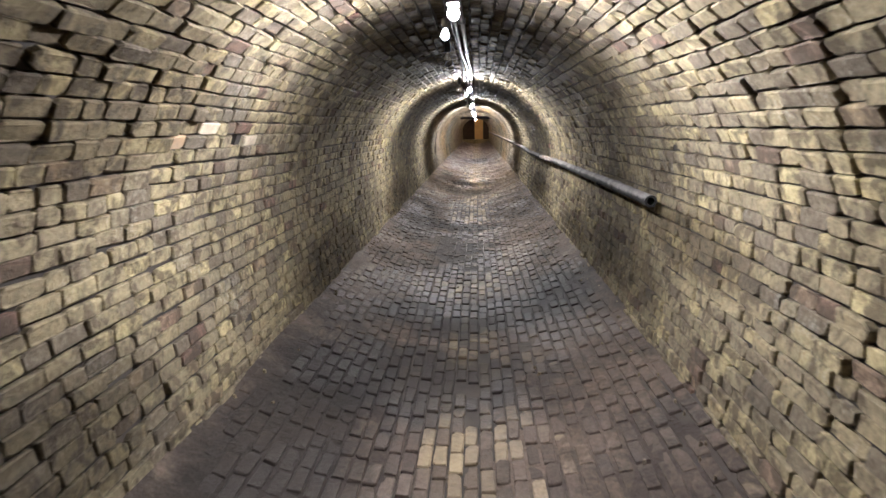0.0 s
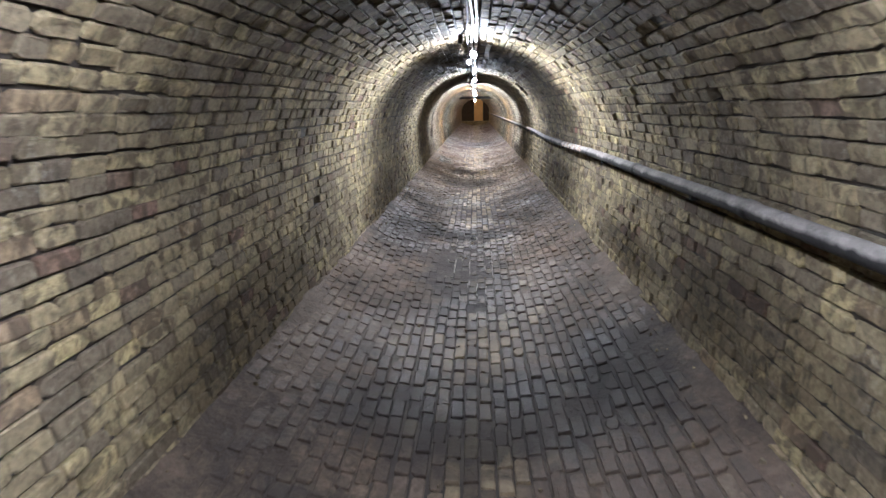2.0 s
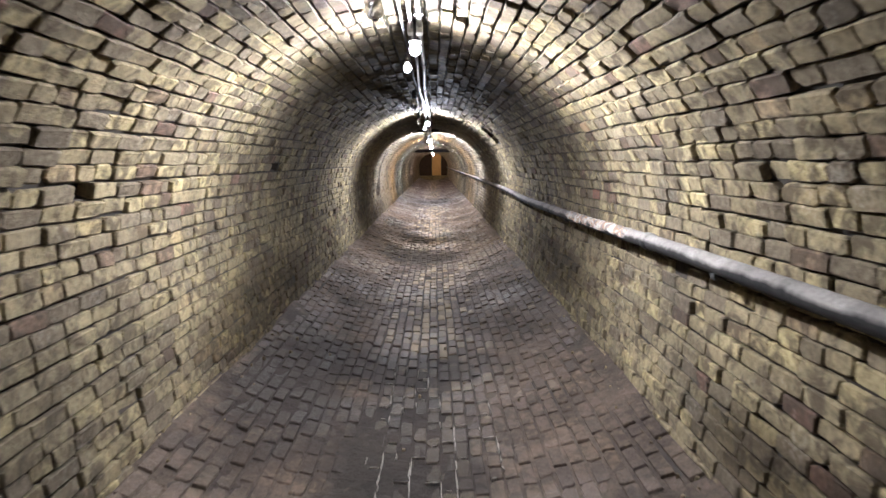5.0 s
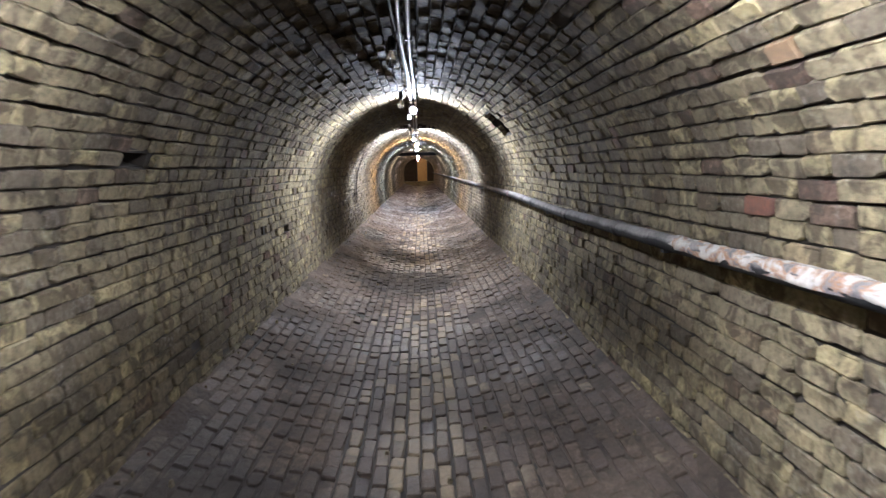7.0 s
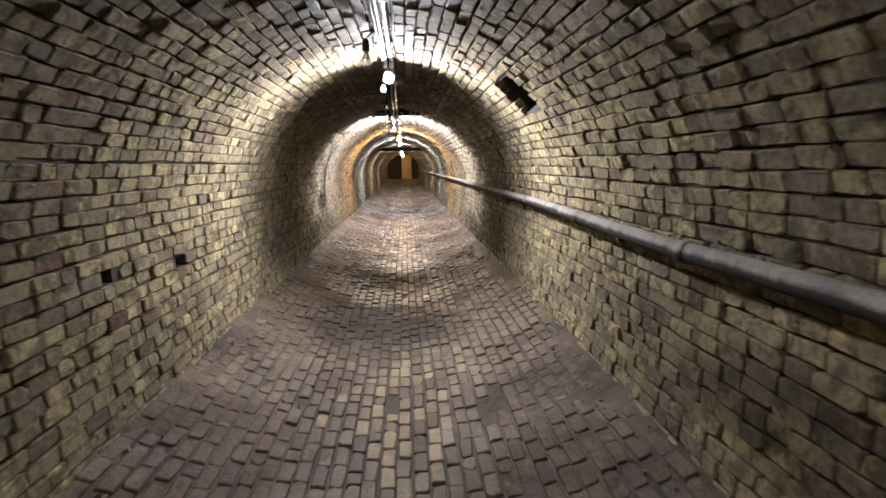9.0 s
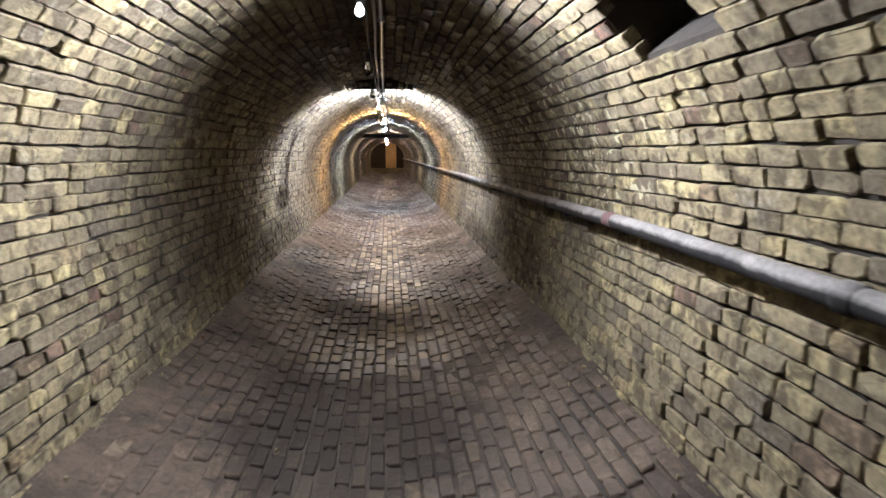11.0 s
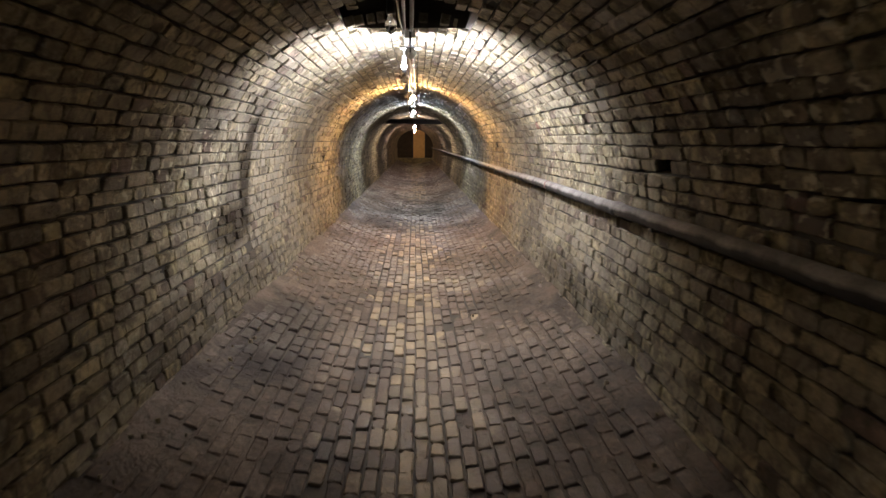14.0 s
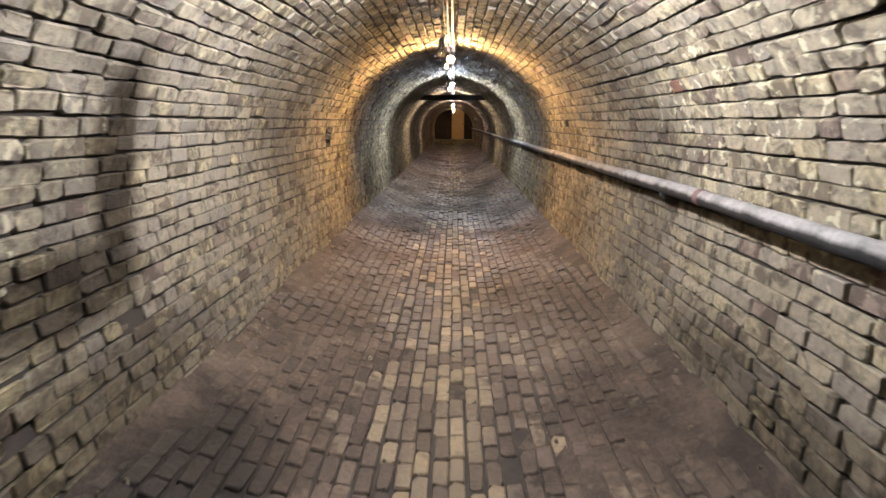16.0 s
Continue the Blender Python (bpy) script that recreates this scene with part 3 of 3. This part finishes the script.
# small rubble along the feet of the walls
rng2 = np.random.default_rng(21)
V, F = [], []
for _ in range(420):
    side = rng2.choice((-1, 1))
    x = side * (1.16 - abs(rng2.normal(0, 0.10))) if rng2.random() < 0.75 else rng2.uniform(-1, 1)
    y, r = rng2.uniform(2.5, 30), rng2.uniform(0.004, 0.013)
    base = len(V)
    top = [(x + r * 1.2 * math.cos(a) * rng2.uniform(0.6, 1.2), y + r * 1.2 * math.sin(a) * rng2.uniform(0.6, 1.2)) for a in (0.2, 1.4, 2.7, 3.9, 5.2)]
    zf = floor_z(x)
    V += [(px, py, zf - 0.012) for px, py in top] + [(x + (px - x) * 0.7, y + (py - y) * 0.7, zf + 0.004 + r * rng2.uniform(0.5, 1.0)) for px, py in top]
    F += [(base + k, base + (k + 1) % 5, base + 5 + (k + 1) % 5, base + 5 + k) for k in range(5)] + [tuple(base + 5 + k for k in range(5))]
tagged(mesh_object("rubble", V, F, [MAT_WALL]), "small brick crumbs and grit on the floor", "rubble", kind="stuff")

# ---- end walls
for name, y in (("wall_end", Y1 + 0.2), ("wall_back", Y0 - 0.2)):
    bm = bmesh.new()
    box(bm, 0, y, 1.2, 4.2, 0.38, 3.4)
    me = bpy.data.meshes.new(name)
    bm.to_mesh(me)
    bm.free()
    me.materials.append(MAT_END)
    tagged(new(name, me), "dark brick wall closing the tunnel", "wall", kind="structure")

# ---- threshold and door at the far end
bm = bmesh.new()
box(bm, 0, Y1 - 0.5, 0.13, 2.5, 1.0, 0.46, 0.02)
part("threshold", bm, MAT_WALL, None)
tagged(bpy.data.objects["threshold"], "raised brick threshold before the far door", "step", kind="structure")
door = tagged(new("door"), "closed tan wooden door in the dark end wall", "door")
door.location = (0.28, Y1 - 0.03, 0.37)
bm = bmesh.new()
box(bm, 0, 0, 0.98, 0.78, 0.05, 1.96, 0.006)
part("leaf", bm, MAT_TIMBER, door)
for z in (0.35, 0.98, 1.62):
    bm = bmesh.new()
    box(bm, 0, -0.035, z, 0.72, 0.02, 0.12, 0.004)
    part("ledge", bm, MAT_TIMBER, door)
for x, w, z, h in ((-0.42, 0.06, 0.98, 1.96), (0.42, 0.06, 0.98, 1.96), (0, 0.9, 2.0, 0.07)):
    bm = bmesh.new()
    box(bm, x, -0.005, z, w, 0.08, h, 0.005)
    part("frame", bm, MAT_BLACK, door)
bm = bmesh.new()
box(bm, 0.3, -0.05, 0.95, 0.03, 0.05, 0.14, 0.008)
part("handle", bm, MAT_BLACK, door, "black iron handle")

# ---- beam across the vault
beam = tagged(new("beam"), "black steel beam spanning the vault below the crown", "beam")
beam.location = (0, 32.9, 2.02)
for name, z, h, d in (("web", 0.0, 0.10, 0.012), ("flange", 0.056, 0.012, 0.09), ("flange", -0.056, 0.012, 0.09)):
    bm = bmesh.new()
    box(bm, 0, 0, z, 1.74, d, h, 0.002)
    part(name, bm, MAT_BLACK, beam)

# ---- pipe along the wall
PIPE_R, PIPE_Y = 0.037, 5.72
PIPE_X = 1.165


def pipe_z(y):
    return float(np.interp(y, [5.6, 8.3, 10.0, 12.3, 13.4, 14.7, 16.1, 21.3, 56], [1.150, 1.138, 1.122, 1.088, 1.078, 1.092, 1.105, 1.110, 1.05]))


pipe = tagged(new("pipe"), "dusty grey iron pipe along the brick wall, open at its end", "pipe")
bm = bmesh.new()
line = [(PIPE_X + 0.004 * math.sin(y * 0.9), y, pipe_z(y) + 0.003 * math.sin(y * 2.1)) for y in [PIPE_Y] + list(np.arange(6.0, Y1 - 0.2, 0.5))]
tube(bm, line, PIPE_R, 20, False)
inner = [line[0], (line[0][0], PIPE_Y + 0.9, line[0][2] - 0.002)]
tube(bm, inner, PIPE_R - 0.012, 20, False)
rims = []
for rad in (PIPE_R, PIPE_R - 0.012):
    rims.append([bm.verts.new((line[0][0] + rad * math.cos(a), PIPE_Y - 0.002, line[0][2] + rad * math.sin(a))) for a in (k * math.tau / 20 for k in range(20))])
for k in range(20):
    bm.faces.new((rims[0][k], rims[0][(k + 1) % 20], rims[1][(k + 1) % 20], rims[1][k]))
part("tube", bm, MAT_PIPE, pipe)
joints = [6.6, 8.3, 9.99, 12.3, 13.36, 14.66, 17.2, 19.69, 22.4, 25.0, 27.6, 30.4]
for y in joints:
    bm = bmesh.new()
    c = (PIPE_X + 0.004 * math.sin(y * 0.9), pipe_z(y) + 0.003 * math.sin(y * 2.1))
    tube(bm, [(c[0], y + d, c[1]) for d in (-0.035, -0.028, 0.0, 0.028, 0.035)], [PIPE_R + 0.001, PIPE_R + 0.006, PIPE_R + 0.007, PIPE_R + 0.006, PIPE_R + 0.001], 20, False)
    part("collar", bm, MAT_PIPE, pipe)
for y in [7.2, 9.3, 11.7, 14.0, 16.8, 19.2, 21.8, 24.4, 27.0, 30.0, 33.0, 37.0, 41.0, 45.0, 49.0, 53.0]:
    z = pipe_z(y)
    bm = bmesh.new()
    box(bm, PIPE_X + 0.035, y, z - PIPE_R - 0.008, 0.11, 0.03, 0.012, 0.002)
    box(bm, PIPE_X - 0.018, y, z - PIPE_R + 0.006, 0.01, 0.03, 0.03, 0.002)
    part("bracket", bm, MAT_BLACK, pipe, "rusty black wall bracket")
for y, ln in ((16.12, 0.10), (21.35, 0.05)):
    bm = bmesh.new()
    c = (PIPE_X + 0.004 * math.sin(y * 0.9), pipe_z(y) + 0.003 * math.sin(y * 2.1))
    tube(bm, [(c[0], y - ln / 2, c[1]), (c[0], y + ln / 2, c[1])], PIPE_R + 0.0015, 20, False)
    part("paint_band", bm, MAT_RED, pipe, "faded red paint mark")
# lagging flaking off the upper side
bm = bmesh.new()
steps, around = 90, 14
grid = []
for i in range(steps + 1):
    y = 10.25 + 1.35 * i / steps
    cx, cz = PIPE_X + 0.004 * math.sin(y * 0.9), pipe_z(y) + 0.003 * math.sin(y * 2.1)
    row = []
    for k in range(around + 1):
        a = math.radians(25 + 175 * k / around)
        h = noise.fractal(Vector((y * 7, math.cos(a) * 1.2, math.sin(a) * 1.2)), 0.8, 2.0, 4)
        rad = PIPE_R - 0.001 + 0.010 * h + 0.003
        row.append(bm.verts.new((cx + rad * math.cos(a), y, cz + rad * math.sin(a))))
    grid.append(row)
for r0, r1 in zip(grid, grid[1:]):
    for k in range(around):
        bm.faces.new((r0[k], r0[k + 1], r1[k + 1], r1[k])).smooth = True
part("flaking_lagging", bm, MAT_RUST, pipe, "white and orange flaking crust")

# ---- conduit and cables along the crown
def crown_line(x0, drop, sway, sag, y_from, y_to, step=0.25, phase=0.0):
    pts = []
    for y in np.arange(y_from, y_to, step):
        x = x0 + sway * math.sin(y * 0.83 + phase) + 0.4 * sway * math.sin(y * 2.3 + phase)
        pts.append((x, y, CROWN - 0.012 - drop - sag * abs(math.sin(y * 1.12 + phase))))
    return pts


conduit = tagged(new("conduit"), "pale grey metal conduit along the crown of the vault", "conduit")
bm = bmesh.new()
tube(bm, crown_line(0.03, 0.018, 0.009, 0.0, Y0, Y1 - 0.3), 0.013, 10)
part("tube", bm, MAT_CABLE, conduit)
for y in np.arange(Y0 + 1, 36, 1.4):
    bm = bmesh.new()
    x = crown_line(0.03, 0, 0.009, 0, y, y + 0.1)[0][0]
    box(bm, x, y, CROWN - 0.03, 0.045, 0.022, 0.032, 0.004)
    part("clip", bm, MAT_CABLE, conduit)
for x0, drop, sag, rad, mat, ph, label in ((-0.012, 0.016, 0.02, 0.010, MAT_CABLE, 0.4, "thin grey cable sagging along the crown"), (-0.04, 0.02, 0.05, 0.007, MAT_BLACK, 1.7, "black festoon cable sagging between the lamps")):
    bm = bmesh.new()
    tube(bm, crown_line(x0, drop, 0.014, sag * 0.7, Y0, Y1 - 0.3, 0.2, ph), rad, 8)
    me = bpy.data.meshes.new("cable")
    bm.to_mesh(me)
    bm.free()
    me.materials.append(mat)
    tagged(new("cable", me), label, "cable")


# ---- lamps
def turned(bm, profile, centre, sides=16):
    """A turned shape about the upright axis: profile of (radius, height)."""
    rings = [[bm.verts.new((centre[0] + r * math.cos(a), centre[1] + r * math.sin(a), centre[2] + z)) for a in (k * math.tau / sides for k in range(sides))] for r, z in profile]
    for r0, r1 in zip(rings, rings[1:]):
        for k in range(sides):
            bm.faces.new((r0[k], r1[k], r1[(k + 1) % sides], r0[(k + 1) % sides])).smooth = True
    bm.faces.new(rings[0])
    bm.faces.new(rings[-1][::-1])
    return bm


BULB = [(0.014, 0.0), (0.017, -0.015), (0.030, -0.040), (0.040, -0.065), (0.041, -0.085), (0.033, -0.108), (0.016, -0.122), (0.004, -0.126)]
HOLDER = [(0.010, 0.055), (0.018, 0.05), (0.022, 0.03), (0.022, 0.0), (0.024, -0.004), (0.024, -0.02), (0.016, -0.024)]
MAT_HOLDER = plain("black_bakelite", (0.02, 0.02, 0.02), (0.03, 0.03, 0.03), 20.0, 0.4)
MAT_BOX = plain("white_plastic_box", (0.65, 0.65, 0.62), (0.5, 0.5, 0.47), 8.0, 0.4)
glass, gnt, gb = nodes_of("clear_glass")
gb.inputs["Roughness"].default_value = 0.04
gb.inputs["Transmission Weight"].default_value = 1.0
gb.inputs["IOR"].default_value = 1.45

GLOBE = [(0.012, 0.045), (0.022, 0.036), (0.033, 0.018), (0.038, 0.0), (0.034, -0.018), (0.024, -0.031), (0.010, -0.038), (0.002, -0.0395)]
SHADE = [(0.010, 0.095), (0.022, 0.090), (0.026, 0.055), (0.030, 0.050), (0.064, 0.034), (0.066, 0.032), (0.064, 0.029), (0.026, 0.044), (0.012, 0.046)]


def along(bm, profile, centre, sides=14):
    """A turned shape lying along the tunnel: profile of (radius, distance)."""
    rings = [[bm.verts.new((centre[0] + r * math.cos(a), centre[1] + d, centre[2] + r * math.sin(a))) for a in (k * math.tau / sides for k in range(sides))] for r, d in profile]
    for r0, r1 in zip(rings, rings[1:]):
        for k in range(sides):
            bm.faces.new((r0[k], r0[(k + 1) % sides], r1[(k + 1) % sides], r1[k])).smooth = True
    bm.faces.new(rings[0][::-1])
    bm.faces.new(rings[-1])
    return bm


for y, z, colour, strength, wide in LAMPS:
    lamp = tagged(new("ceiling_lamp"), "lit bulb in a shallow shade under the crown", "lamp", group="lamps along the crown")
    lamp.location = (0.01, y, 0.0)
    bm = bmesh.new()
    box(bm, 0.0, 0.10, CROWN - 0.04, 0.08, 0.08, 0.055, 0.008)
    part("junction_box", bm, MAT_BOX, lamp)
    bm = bmesh.new()
    turned_about = -1 if wide < 0 else 1
    globe = [(r * 0.62, d * 0.62) for r, d in GLOBE[::-1]]
    along(bm, globe if wide >= 0 else [(r, -0.35 * d) for r, d in globe[::-1]], (0.0, 0.0, z), 20)
    part("bulb", bm, glow("bulb_glow", colour, strength), lamp, "glowing round bulb")
    bm = bmesh.new()
    cup = [(max(r * 0.62 * (abs(wide) if r > 0.04 else 1.0), min(r * 0.62, 0.014)), d * 0.62 + 0.003) for r, d in SHADE]
    along(bm, cup if wide >= 0 else [(r, -d) for r, d in cup[::-1]], (0.0, 0.0, z), 20)
    # white on the turned-about lamp, standing in for its hidden bulb's glare
    part("shade", bm, MAT_HOLDER if wide >= 0 else MAT_BOX, lamp, "lampholder with a shallow shade")
    bm = bmesh.new()
    tube(bm, [(0.0, 0.10, CROWN - 0.06), (0.002, 0.115 * turned_about, (CROWN + z) / 2), (0.0, 0.075 * turned_about, z + 0.02), (0.0, 0.06 * turned_about, z)], 0.006, 8)
    part("flex", bm, MAT_HOLDER, lamp)
    # added plate on an arm, to keep the bulb's light off the crown
    bm = bmesh.new()
    box(bm, 0.0, 0.0, z + 0.036, 0.15 if wide < 0 else 0.055, 0.085, 0.010, 0.003)
    part("bracket_plate", bm, MAT_HOLDER, lamp, "added black plate above the bulb that blocks its upward light")
    bm = bmesh.new()
    box(bm, 0.0, 0.02 * turned_about, (CROWN + z) / 2 + 0.015, 0.016, 0.016, CROWN - z - 0.05, 0.002)
    part("bracket_arm", bm, MAT_HOLDER, lamp)
    bm = bmesh.new()
    tube(bm, [(-0.02, 0.12, CROWN - 0.06), (-0.045, 0.22, z + 0.07), (-0.05, 0.24, z + 0.02)], 0.005, 8)
    part("flex", bm, MAT_HOLDER, lamp)
    bm = bmesh.new()
    turned(bm, [(r * 0.8, h * 0.6) for r, h in HOLDER], (-0.05, 0.24, z - 0.01))
    part("holder", bm, MAT_HOLDER, lamp, "black lampholder")
    bm = bmesh.new()
    turned(bm, [(r * 0.5, h * 0.45) for r, h in BULB], (-0.05, 0.24, z - 0.02))
    part("small_bulb", bm, glow("small_bulb_glow", colour, strength * 0.002), lamp, "small dimly glowing bulb")

for y, x in ((4.0, -0.10), (6.3, -0.09), (9.3, -0.10), (12.6, -0.08), (14.9, -0.10), (17.9, -0.07), (19.7, -0.08), (22.2, -0.06), (24.2, -0.07), (28.3, -0.07)):
    lamp = tagged(new("pendant_lamp"), "unlit clear bulb in a black lampholder under the crown", "lamp", group="unlit festoon lamps")
    lamp.location = (x, y, 0)
    zc = CROWN - 0.12
    bm = bmesh.new()
    tube(bm, [(0.06, 0, CROWN - 0.02), (0.02, 0.0, CROWN - 0.05), (0, 0, zc + 0.05)], 0.005, 8)
    part("flex", bm, MAT_HOLDER, lamp)
    bm = bmesh.new()
    turned(bm, HOLDER, (0, 0, zc))
    part("holder", bm, MAT_HOLDER, lamp, "black lampholder")
    bm = bmesh.new()
    turned(bm, [(r * 0.8, h * 0.8) for r, h in BULB], (0, 0, zc - 0.018))
    part("bulb", bm, glass, lamp, "clear glass bulb")

# ---- nearest bricks, each a piece of its own
for wall, rows, surface, kit, mat in ((wall_left, near_left, at_s, WALL_KIT, MAT_WALL_ONE), (wall_right, near_right, at_s, WALL_KIT, MAT_WALL_ONE), (floor, near_floor, floor_at, FLOOR_KIT, MAT_FLOOR_ONE)):
    for kind, s, y, k, proud, turn in rows:
        ob = new("brick", kit.mesh(kind, int(k) % 10, mat))
        ob.parent = wall
        ob.matrix_basis = frame_of(surface, s, y, proud, turn)
